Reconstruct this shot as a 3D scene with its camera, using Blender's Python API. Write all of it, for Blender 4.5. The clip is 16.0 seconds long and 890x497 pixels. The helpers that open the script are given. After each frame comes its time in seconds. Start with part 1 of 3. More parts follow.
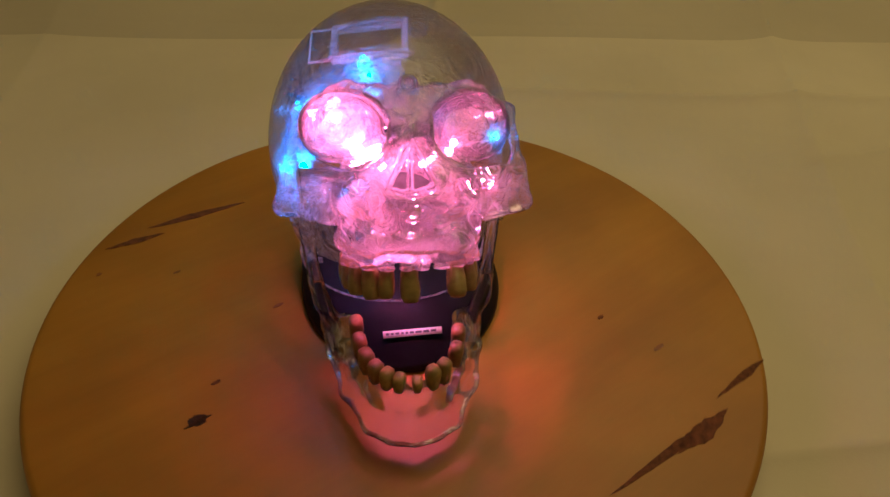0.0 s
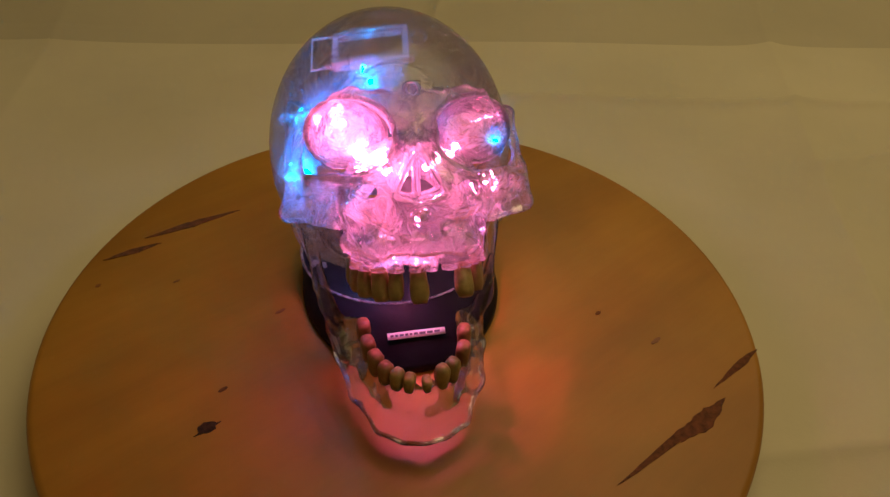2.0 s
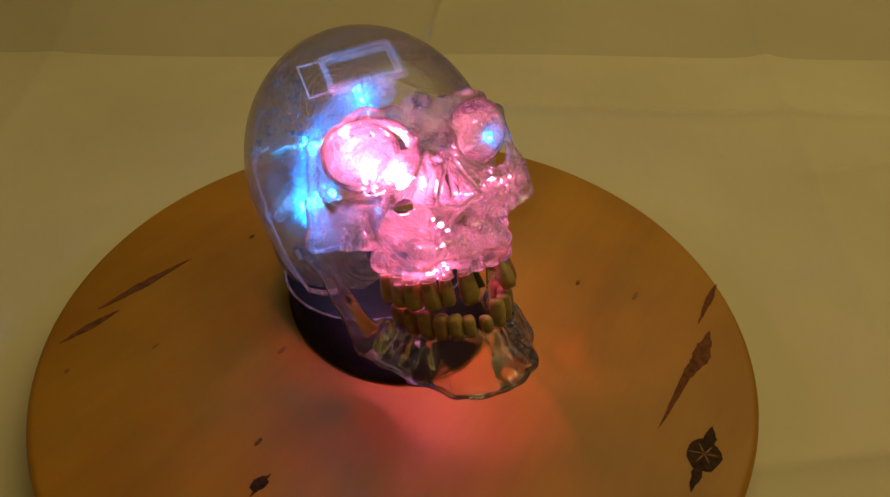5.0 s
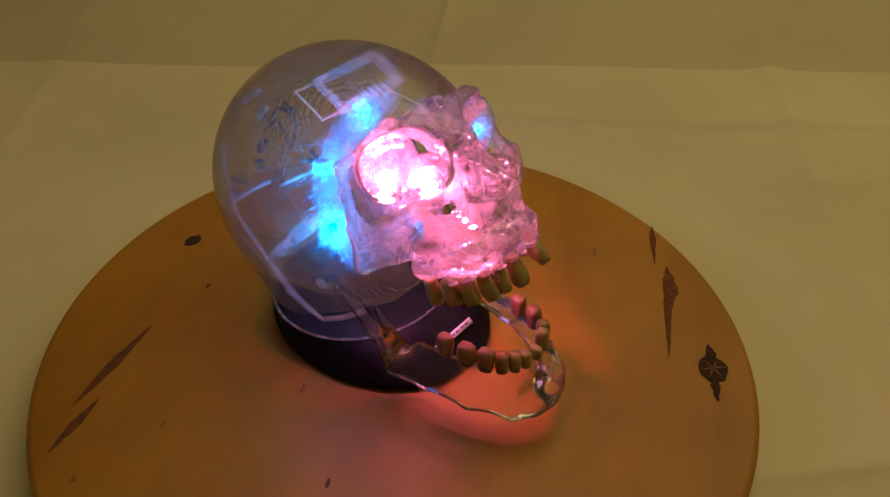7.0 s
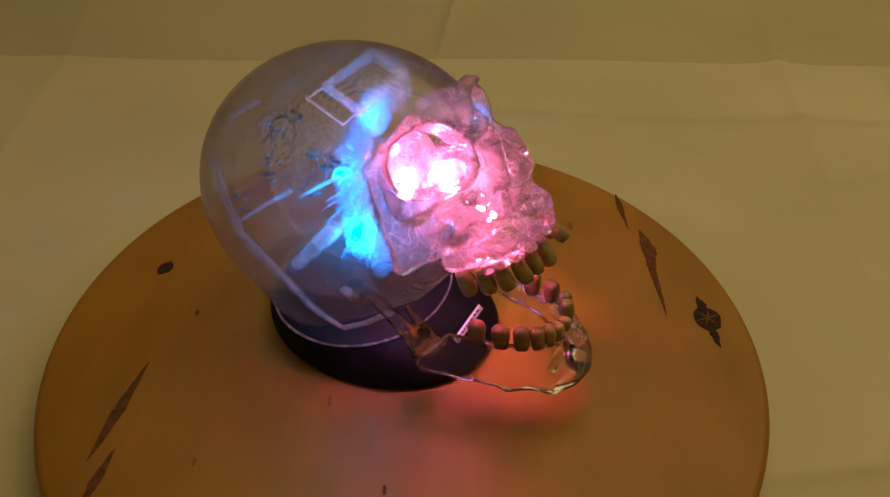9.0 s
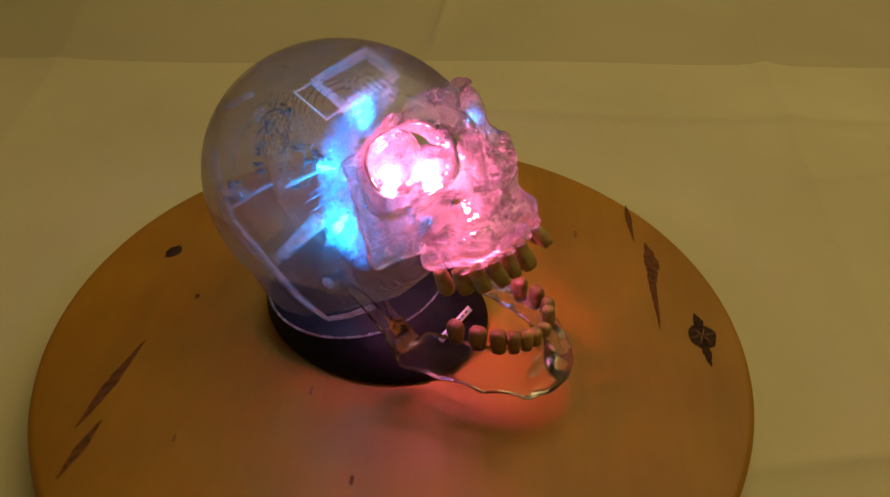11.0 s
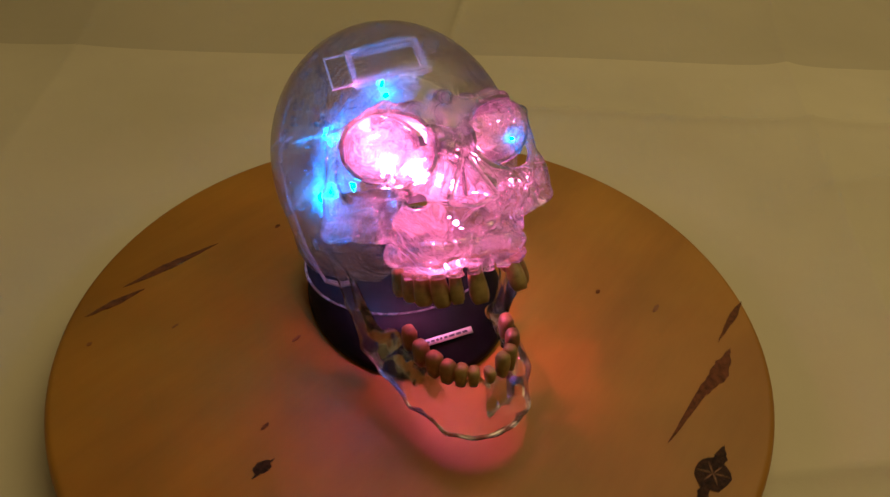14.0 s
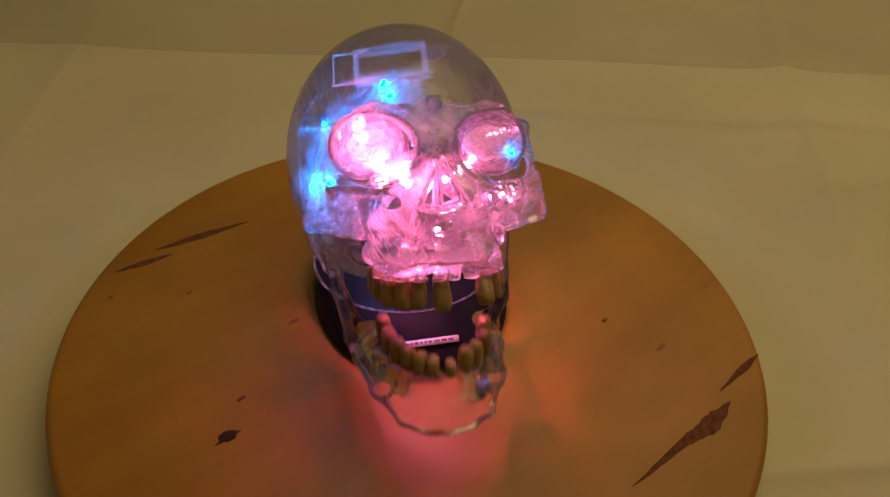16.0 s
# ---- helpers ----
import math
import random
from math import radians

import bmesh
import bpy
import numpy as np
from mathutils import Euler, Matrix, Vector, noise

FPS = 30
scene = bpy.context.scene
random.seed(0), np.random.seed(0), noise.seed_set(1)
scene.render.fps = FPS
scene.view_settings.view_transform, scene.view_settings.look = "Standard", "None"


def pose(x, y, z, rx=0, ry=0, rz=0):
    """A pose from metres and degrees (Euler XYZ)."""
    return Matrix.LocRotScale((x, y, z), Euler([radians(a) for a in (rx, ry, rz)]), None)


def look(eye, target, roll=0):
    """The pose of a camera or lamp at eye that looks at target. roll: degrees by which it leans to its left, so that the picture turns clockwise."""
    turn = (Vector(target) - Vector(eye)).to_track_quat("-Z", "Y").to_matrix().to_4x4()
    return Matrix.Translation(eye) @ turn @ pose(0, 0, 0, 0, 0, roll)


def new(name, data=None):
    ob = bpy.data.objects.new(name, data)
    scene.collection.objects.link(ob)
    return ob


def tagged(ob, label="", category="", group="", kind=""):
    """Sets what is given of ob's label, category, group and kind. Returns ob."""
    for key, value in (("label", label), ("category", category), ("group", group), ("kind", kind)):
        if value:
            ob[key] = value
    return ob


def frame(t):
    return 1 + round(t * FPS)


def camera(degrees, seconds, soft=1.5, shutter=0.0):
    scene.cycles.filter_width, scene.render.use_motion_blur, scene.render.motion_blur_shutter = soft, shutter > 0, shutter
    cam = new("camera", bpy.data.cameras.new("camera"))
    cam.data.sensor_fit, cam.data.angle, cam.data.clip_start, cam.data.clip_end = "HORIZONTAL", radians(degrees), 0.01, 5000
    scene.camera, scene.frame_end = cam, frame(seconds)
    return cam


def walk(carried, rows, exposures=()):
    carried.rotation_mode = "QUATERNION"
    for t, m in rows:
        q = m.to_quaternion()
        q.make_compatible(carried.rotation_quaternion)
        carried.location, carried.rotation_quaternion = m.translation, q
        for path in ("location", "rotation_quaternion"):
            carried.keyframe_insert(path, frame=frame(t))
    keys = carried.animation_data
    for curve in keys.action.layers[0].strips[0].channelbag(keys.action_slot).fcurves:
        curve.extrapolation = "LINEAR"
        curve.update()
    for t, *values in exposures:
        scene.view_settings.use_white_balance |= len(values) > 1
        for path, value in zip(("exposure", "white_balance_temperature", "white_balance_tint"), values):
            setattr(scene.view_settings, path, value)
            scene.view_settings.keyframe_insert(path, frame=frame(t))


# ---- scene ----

# ---------------------------------------------------------------- camera and walk
cam = camera(66.08, 16.0, soft=1.35, shutter=0.7)
# seconds, eye x y z, yaw, pitch, roll (degrees), turn of the turntable (degrees)
ROWS = [
    (0.0, 0.0018, -0.2678, 0.2744, -4.83, -40.86, -2.11, -0.00),
    (0.5, 0.0008, -0.2691, 0.2747, -4.66, -40.97, -1.90, 5.75),
    (1.0, -0.0004, -0.2685, 0.2762, -4.47, -40.96, -1.91, 5.17),
    (1.5, 0.0007, -0.2699, 0.2765, -4.65, -41.11, -1.81, 1.92),
    (2.0, 0.0012, -0.2720, 0.2775, -4.78, -40.55, -2.14, 2.52),
    (2.5, 0.0018, -0.2743, 0.2781, -4.89, -40.11, -2.10, 2.97),
    (3.0, 0.0019, -0.2741, 0.2794, -4.94, -39.99, -2.11, 4.97),
    (3.5, 0.0014, -0.2733, 0.2794, -4.87, -40.12, -1.98, 8.03),
    (4.0, 0.0017, -0.2728, 0.2808, -4.92, -40.26, -2.07, 8.11),
    (4.5, 0.0022, -0.2732, 0.2807, -4.98, -39.96, -2.40, 13.67),
    (5.0, 0.0013, -0.2736, 0.2804, -4.81, -39.73, -2.13, 20.55),
    (5.2, 0.0013, -0.2749, 0.2812, -4.80, -39.58, -2.11, 23.01),
    (7.3, 0.0006, -0.2750, 0.2790, -4.51, -38.81, -2.26, 43.24),
    (7.5, 0.0008, -0.2752, 0.2784, -4.50, -38.78, -2.27, 43.91),
    (8.0, -0.0002, -0.2747, 0.2787, -4.29, -38.71, -2.27, 48.20),
    (8.5, -0.0010, -0.2723, 0.2810, -4.09, -39.20, -2.03, 52.69),
    (8.7, -0.0014, -0.2716, 0.2795, -4.02, -39.39, -1.97, 54.15),
    (10.8, 0.0001, -0.2785, 0.2796, -4.41, -39.09, -2.16, 51.76),
    (11.0, 0.0012, -0.2782, 0.2803, -4.59, -39.07, -2.14, 48.32),
    (11.5, 0.0022, -0.2773, 0.2821, -4.70, -39.24, -2.47, 42.41),
    (12.0, 0.0006, -0.2769, 0.2818, -4.36, -39.50, -2.37, 35.99),
    (12.3, -0.0007, -0.2761, 0.2815, -4.07, -39.41, -2.67, 29.99),
    (12.5, -0.0015, -0.2761, 0.2813, -3.89, -39.44, -2.91, 26.30),
    (13.0, -0.0022, -0.2741, 0.2797, -3.69, -39.57, -2.66, 21.75),
    (13.5, -0.0020, -0.2747, 0.2789, -3.64, -39.63, -2.67, 22.04),
    (14.0, -0.0021, -0.2759, 0.2785, -3.59, -39.52, -2.81, 17.40),
    (14.3, -0.0018, -0.2776, 0.2789, -3.61, -39.33, -2.83, 12.84),
    (14.5, -0.0023, -0.2791, 0.2791, -3.55, -39.18, -2.88, 10.75),
    (15.0, -0.0019, -0.2782, 0.2813, -3.59, -39.27, -2.87, 5.98),
    (15.5, -0.0019, -0.2780, 0.2814, -3.60, -39.51, -2.91, 5.40),
    (16.0, -0.0013, -0.2784, 0.2819, -3.70, -39.52, -3.21, 5.74),
]


def eye_pose(x, y, z, yaw, pitch, roll):
    return pose(x, y, z, 0, 0, yaw) @ pose(0, 0, 0, 90 + pitch) @ pose(0, 0, 0, 0, 0, -roll)


# the camera's white balance wavers a little as the diodes change: seconds, stops, kelvin, tint
VIOLET, OLIVE, EVEN = (0.0, 6200, 15), (0.0, 7050, 2), (0.0, 6550, 8)
TINTS = [(0.0, VIOLET), (0.5, VIOLET), (1.0, OLIVE), (1.5, OLIVE), (2.0, VIOLET), (2.5, EVEN), (3.0, OLIVE), (3.5, EVEN), (4.0, VIOLET), (4.5, EVEN), (5.0, OLIVE), (5.3, EVEN),
         (7.2, EVEN), (7.5, OLIVE), (8.0, VIOLET), (8.5, VIOLET), (8.8, EVEN), (10.7, EVEN), (11.0, OLIVE), (11.5, OLIVE), (12.0, VIOLET), (12.5, EVEN), (13.0, OLIVE), (13.5, OLIVE),
         (14.0, VIOLET), (14.5, EVEN), (15.0, OLIVE), (15.5, EVEN), (16.0, VIOLET)]
walk(cam, [(r[0], eye_pose(*r[1:7])) for r in ROWS], [(t, *v) for t, v in TINTS])

# ---------------------------------------------------------------- world and room light
world = bpy.data.worlds.new("world")
scene.world = world
world.use_nodes = True
world.node_tree.nodes["Background"].inputs[0].default_value = (1.0, 0.72, 0.38, 1)
scene.cycles.transparent_max_bounces = 32
world.node_tree.nodes["Background"].inputs[1].default_value = 0.02
scene.view_settings.exposure = 0.0

lamp = bpy.data.lights.new("ceiling_light", "AREA")
lamp.shape, lamp.size = "DISK", 1.6
lamp.energy, lamp.color = 9.2, (1.0, 0.80, 0.35)
room_lamp = new("ceiling_light", lamp)
room_lamp.matrix_world = look((0.52, 0.36, 1.33), (0.15, 0.2, 0))
tagged(room_lamp, "warm ceiling light of the room", "lamp", kind="structure")

# colours of the diodes inside the head
RED_GLOW = (1.0, 0.15, 0.38, 1)
BLUE_GLOW = (0.0, 0.30, 1.0, 1)


# ---------------------------------------------------------------- materials
def material(name):
    m = bpy.data.materials.new(name)
    m.use_nodes = True
    t = m.node_tree
    t.nodes.clear()
    return m, t.nodes, t.links


def node(nodes, kind, **values):
    n = nodes.new(kind)
    for key, v in values.items():
        n.inputs[key.replace("_", " ")].default_value = v
    return n


def ramp(nodes, stops):
    n = nodes.new("ShaderNodeValToRGB")
    e = n.color_ramp.elements
    while len(e) < len(stops):
        e.new(0.5)
    for el, (p, c) in zip(e, stops):
        el.position, el.color = p, (*c, 1)
    return n


def finish(nodes, links, shader):
    out = nodes.new("ShaderNodeOutputMaterial")
    links.new(shader, out.inputs[0])


def paint(name, colour, rough=0.5, metal=0.0, vary=0.12, scale=60, bump=0.1, coat=0.0, pieces=0.0, shine=0.5):
    """A plain surface whose tone varies at two scales, with a fine relief."""
    m, n, l = material(name)
    p = node(n, "ShaderNodeBsdfPrincipled", Roughness=rough, Metallic=metal, Coat_Weight=coat, Specular_IOR_Level=shine)
    co = n.new("ShaderNodeTexCoord")
    a, b = node(n, "ShaderNodeTexNoise", Scale=scale, Detail=5.0), node(n, "ShaderNodeTexNoise", Scale=scale * 7, Detail=3.0)
    r = ramp(n, [(0.3, [c * (1 - vary) for c in colour]), (0.7, [min(1, c * (1 + vary)) for c in colour])])
    bm = node(n, "ShaderNodeBump", Strength=bump, Distance=0.001)
    for x in (a, b):
        l.new(co.outputs["Object"], x.inputs["Vector"])
    l.new(a.outputs[0], r.inputs[0])
    tone = r.outputs[0]
    if pieces:
        oi = n.new("ShaderNodeObjectInfo")
        pr = ramp(n, [(0.0, [1 - pieces] * 3), (1.0, [1.0] * 3)])
        mx = n.new("ShaderNodeMix")
        mx.data_type, mx.blend_type = "RGBA", "MULTIPLY"
        mx.inputs[0].default_value = 1.0
        l.new(oi.outputs["Random"], pr.inputs[0])
        l.new(tone, mx.inputs[6])
        l.new(pr.outputs[0], mx.inputs[7])
        tone = mx.outputs[2]
    l.new(tone, p.inputs["Base Color"])
    l.new(b.outputs[0], bm.inputs["Height"])
    l.new(bm.outputs[0], p.inputs["Normal"])
    finish(n, l, p.outputs[0])
    return m


def wood_material():
    m, n, l = material("oiled_wood")
    co = n.new("ShaderNodeTexCoord")
    mp = n.new("ShaderNodeMapping")
    mp.inputs["Rotation"].default_value = (0, 0, radians(-34))
    l.new(co.outputs["Object"], mp.inputs["Vector"])
    st = n.new("ShaderNodeMapping")
    st.inputs["Scale"].default_value = (0.16, 1.0, 1.0)
    l.new(mp.outputs[0], st.inputs["Vector"])
    broad = node(n, "ShaderNodeTexNoise", Scale=16.0, Detail=4.0, Roughness=0.55, Distortion=0.6)
    grain = node(n, "ShaderNodeTexNoise", Scale=190.0, Detail=5.0, Roughness=0.65)
    cloud = node(n, "ShaderNodeTexNoise", Scale=9.0, Detail=3.0)
    l.new(st.outputs[0], broad.inputs["Vector"])
    l.new(st.outputs[0], grain.inputs["Vector"])
    l.new(mp.outputs[0], cloud.inputs["Vector"])
    r1 = ramp(n, [(0.25, (0.345, 0.145, 0.012)), (0.55, (0.43, 0.19, 0.016)), (0.8, (0.51, 0.24, 0.026))])
    l.new(broad.outputs[0], r1.inputs[0])
    r2 = ramp(n, [(0.3, (0.93, 0.91, 0.88)), (0.7, (1.0, 1.0, 1.0))])
    l.new(grain.outputs[0], r2.inputs[0])
    r3 = ramp(n, [(0.3, (0.78, 0.74, 0.68)), (0.7, (1.1, 1.1, 1.1))])
    l.new(cloud.outputs[0], r3.inputs[0])
    m1 = n.new("ShaderNodeMix")
    m1.data_type, m1.blend_type = "RGBA", "MULTIPLY"
    m1.inputs[0].default_value = 1.0
    l.new(r1.outputs[0], m1.inputs[6])
    l.new(r2.outputs[0], m1.inputs[7])
    m2 = n.new("ShaderNodeMix")
    m2.data_type, m2.blend_type = "RGBA", "MULTIPLY"
    m2.inputs[0].default_value = 1.0
    l.new(m1.outputs[2], m2.inputs[6])
    l.new(r3.outputs[0], m2.inputs[7])
    p = node(n, "ShaderNodeBsdfPrincipled", Roughness=0.5)
    l.new(m2.outputs[2], p.inputs["Base Color"])
    bm = node(n, "ShaderNodeBump", Strength=0.05, Distance=0.0004)
    l.new(grain.outputs[0], bm.inputs["Height"])
    l.new(bm.outputs[0], p.inputs["Normal"])
    finish(n, l, p.outputs[0])
    return m


def cloth_material(name, dark, light):
    m, n, l = material(name)
    co = n.new("ShaderNodeTexCoord")
    p = node(n, "ShaderNodeBsdfPrincipled", Roughness=0.9, Sheen_Weight=0.15)
    a = node(n, "ShaderNodeTexNoise", Scale=5.0, Detail=4.0)
    r = ramp(n, [(0.3, dark), (0.7, light)])
    wv = node(n, "ShaderNodeTexNoise", Scale=900.0, Detail=2.0)
    wr = node(n, "ShaderNodeTexNoise", Scale=14.0, Detail=4.0)
    b1, b2 = node(n, "ShaderNodeBump", Strength=0.2, Distance=0.0004), node(n, "ShaderNodeBump", Strength=0.25, Distance=0.006)
    for x in (a, wv, wr):
        l.new(co.outputs["Object"], x.inputs["Vector"])
    l.new(a.outputs[0], r.inputs[0])
    l.new(r.outputs[0], p.inputs["Base Color"])
    l.new(wr.outputs[0], b2.inputs["Height"])
    l.new(wv.outputs[0], b1.inputs["Height"])
    l.new(b2.outputs[0], b1.inputs["Normal"])
    l.new(b1.outputs[0], p.inputs["Normal"])
    finish(n, l, p.outputs[0])
    return m


def acrylic(name, haze, rough=0.03, bump=0.25, scale=45, tint=(0.992, 0.992, 0.988), bend=0.0, solid=False, ior=1.45, edge=0.0, veins=0.0, haze_tint=(1, 1, 1), cloud=0.85):
    """Clear cast acrylic: it lets light straight through, shines at its rim, and its haze catches light from inside."""
    m, n, l = material(name)
    co = n.new("ShaderNodeTexCoord")
    nz = node(n, "ShaderNodeTexNoise", Scale=scale, Detail=3.0)
    l.new(co.outputs["Object"], nz.inputs["Vector"])
    bm = node(n, "ShaderNodeBump", Strength=bump, Distance=0.004)
    l.new(nz.outputs[0], bm.inputs["Height"])
    clear = node(n, "ShaderNodeBsdfTransparent", Color=(*tint, 1))
    base = clear.outputs[0]
    if bend:
        rf = node(n, "ShaderNodeBsdfRefraction", Color=(*tint, 1), Roughness=0.0, IOR=ior)
        l.new(bm.outputs[0], rf.inputs["Normal"])
        mb = node(n, "ShaderNodeMixShader", Fac=bend)
        l.new(base, mb.inputs[1])
        l.new(rf.outputs[0], mb.inputs[2])
        base = mb.outputs[0]
    tr = node(n, "ShaderNodeBsdfTranslucent", Color=(*[0.9 * c for c in haze_tint], 1))
    df = node(n, "ShaderNodeBsdfDiffuse", Color=(*[0.8 * c for c in haze_tint], 1))
    hz = node(n, "ShaderNodeMixShader", Fac=0.4)
    l.new(tr.outputs[0], hz.inputs[1])
    l.new(df.outputs[0], hz.inputs[2])
    sm = node(n, "ShaderNodeTexNoise", Scale=scale * 2.2, Detail=5.0, Roughness=0.7)
    l.new(co.outputs["Object"], sm.inputs["Vector"])
    hr = n.new("ShaderNodeMapRange")
    hr.inputs[1].default_value, hr.inputs[2].default_value = 0.3, 0.75
    hr.inputs[3].default_value, hr.inputs[4].default_value = haze * (1 - cloud), haze * (1 + cloud)
    l.new(sm.outputs[0], hr.inputs[0])
    amount = hr.outputs[0]

    def plus(a, b):
        ad = n.new("ShaderNodeMath")
        ad.operation, ad.use_clamp = "ADD", True
        l.new(a, ad.inputs[0])
        l.new(b, ad.inputs[1])
        return ad.outputs[0]

    if edge:
        # haze raised along convex edges paints in the glow of guided light
        ge = n.new("ShaderNodeNewGeometry")
        er = n.new("ShaderNodeMapRange")
        er.inputs[1].default_value, er.inputs[2].default_value, er.inputs[4].default_value = 0.53, 0.62, edge
        l.new(ge.outputs["Pointiness"], er.inputs[0])
        amount = plus(amount, er.outputs[0])
    if veins:
        # thin flow lines in the cast plastic, made hazy to imitate bright refraction streaks
        vn = node(n, "ShaderNodeTexNoise", Scale=scale * 0.55, Detail=2.5, Roughness=0.5, Distortion=1.8)
        l.new(co.outputs["Object"], vn.inputs["Vector"])
        ab = n.new("ShaderNodeMath")
        ab.operation = "SUBTRACT"
        ab.inputs[1].default_value = 0.5
        l.new(vn.outputs[0], ab.inputs[0])
        aa = n.new("ShaderNodeMath")
        aa.operation = "ABSOLUTE"
        l.new(ab.outputs[0], aa.inputs[0])
        vr = n.new("ShaderNodeMapRange")
        vr.inputs[1].default_value, vr.inputs[2].default_value = 0.0, 0.022
        vr.inputs[3].default_value, vr.inputs[4].default_value = veins, 0.0
        l.new(aa.outputs[0], vr.inputs[0])
        amount = plus(amount, vr.outputs[0])
    m1 = n.new("ShaderNodeMixShader")
    l.new(amount, m1.inputs[0])
    l.new(base, m1.inputs[1])
    l.new(hz.outputs[0], m1.inputs[2])
    gl = node(n, "ShaderNodeBsdfAnisotropic", Roughness=rough)
    l.new(bm.outputs[0], gl.inputs["Normal"])
    lw = node(n, "ShaderNodeLayerWeight", Blend=0.5)
    l.new(bm.outputs[0], lw.inputs["Normal"])
    pw = n.new("ShaderNodeMath")
    pw.operation = "POWER"
    pw.inputs[1].default_value = 6.0
    l.new(lw.outputs["Facing"], pw.inputs[0])
    fr = n.new("ShaderNodeMapRange")
    fr.inputs[3].default_value, fr.inputs[4].default_value = 0.035, 0.5
    l.new(pw.outputs[0], fr.inputs[0])
    m2 = n.new("ShaderNodeMixShader")
    if solid:
        fr = node(n, "ShaderNodeFresnel", IOR=1.42)
        l.new(bm.outputs[0], fr.inputs["Normal"])
    l.new(fr.outputs[0], m2.inputs[0])
    l.new(m1.outputs[0], m2.inputs[1])
    l.new(gl.outputs[0], m2.inputs[2])
    finish(n, l, m2.outputs[0])
    return m


def glow(name, colour, strength):
    m, n, l = material(name)
    e = node(n, "ShaderNodeEmission", Color=colour, Strength=strength)
    finish(n, l, e.outputs[0])
    return m


WOOD = wood_material()
CLOTH = cloth_material("cream_cotton", (0.61, 0.53, 0.38), (0.71, 0.62, 0.45))
# the cotton darkened by a fifth: the far band's shade put into colour
SHADED_CLOTH = cloth_material("shaded_cotton", (0.50, 0.43, 0.31), (0.57, 0.49, 0.35))
BARK = paint("brown_bark", (0.145, 0.046, 0.012), 0.9, vary=0.45, scale=300, bump=0.5)
KNOT = paint("dark_knot", (0.05, 0.018, 0.008), 0.85, vary=0.6, scale=420, bump=0.8)
STAIN = paint("brown_stain", (0.24, 0.085, 0.022), 0.5, vary=0.15, scale=120)
CLEAR = acrylic("clear_acrylic", 0.024, bump=0.06, bend=0.38, ior=1.45)
FACE = acrylic("thick_acrylic", 0.22, rough=0.02, bump=0.10, scale=90, bend=0.35, solid=True, ior=1.35, edge=0.7, veins=0.2, cloud=0.35)
JAW = acrylic("jaw_acrylic", 0.012, rough=0.03, bump=0.2, scale=60, bend=0.3, solid=True, ior=1.25, edge=0.10, veins=0.06)
# blue of the diodes' light is put into this haze's colour
GLOW_GUIDE = acrylic("blue_glow_acrylic", 0.16, bump=0.6, scale=160, edge=0.4, veins=0.5, haze_tint=(0.25, 0.75, 1.0))
SOCKET = acrylic("socket_acrylic", 0.26, rough=0.03, bump=0.2, scale=120, solid=True, edge=0.5, veins=0.14, cloud=0.5)
FROST = acrylic("frosted_acrylic", 0.15, bump=0.3, scale=90, edge=0.2)
TOOTH = paint("yellowed_tooth", (0.40, 0.265, 0.095), 0.35, vary=0.3, scale=260, bump=0.2, pieces=0.25)
PINK_TOOTH = paint("reddish_tooth", (0.33, 0.17, 0.075), 0.35, vary=0.3, scale=260, bump=0.2, pieces=0.25)
BLACK = paint("black_plastic", (0.008, 0.008, 0.010), 0.45, vary=0.3, scale=80, bump=0.05, shine=0.12)
WHITE = paint("white_paper", (0.75, 0.74, 0.7), 0.6, vary=0.05)
INK = paint("grey_ink", (0.12, 0.12, 0.13), 0.6)
BOARD = paint("dark_circuit_board", (0.05, 0.07, 0.06), 0.5, vary=0.4, scale=200)
WALL = paint("wall_paint", (0.72, 0.66, 0.55), 0.85, vary=0.04, scale=4)
FLOOR = paint("floor_boards", (0.25, 0.15, 0.08), 0.6, vary=0.3, scale=9)
TABLE = paint("table_wood", (0.30, 0.18, 0.09), 0.5, vary=0.2, scale=20)
RED = glow("red_diode", RED_GLOW, 720.0)
BLUE = glow("blue_diode", BLUE_GLOW, 950.0)


# ---------------------------------------------------------------- mesh helpers
def part(name, bm, mat, parent=None, label="", m=None, smooth=True):
    me = bpy.data.meshes.new(name)
    bm.to_mesh(me)
    bm.free()
    me.materials.append(mat)
    if smooth:
        me.polygons.foreach_set("use_smooth", [True] * len(me.polygons))
    ob = new(name, me)
    ob.parent = parent
    if m is not None:
        ob.matrix_basis = m
    return tagged(ob, label)


def box_bm(x0, y0, z0, x1, y1, z1, bevel=0.0):
    bm = bmesh.new()
    bmesh.ops.create_cube(bm, size=1.0, matrix=Matrix.Translation(((x0 + x1) / 2, (y0 + y1) / 2, (z0 + z1) / 2)) @ Matrix.Diagonal((x1 - x0, y1 - y0, z1 - z0, 1)))
    if bevel:
        bmesh.ops.bevel(bm, geom=bm.edges[:], offset=bevel, segments=2, affect="EDGES", profile=0.5)
    return bm


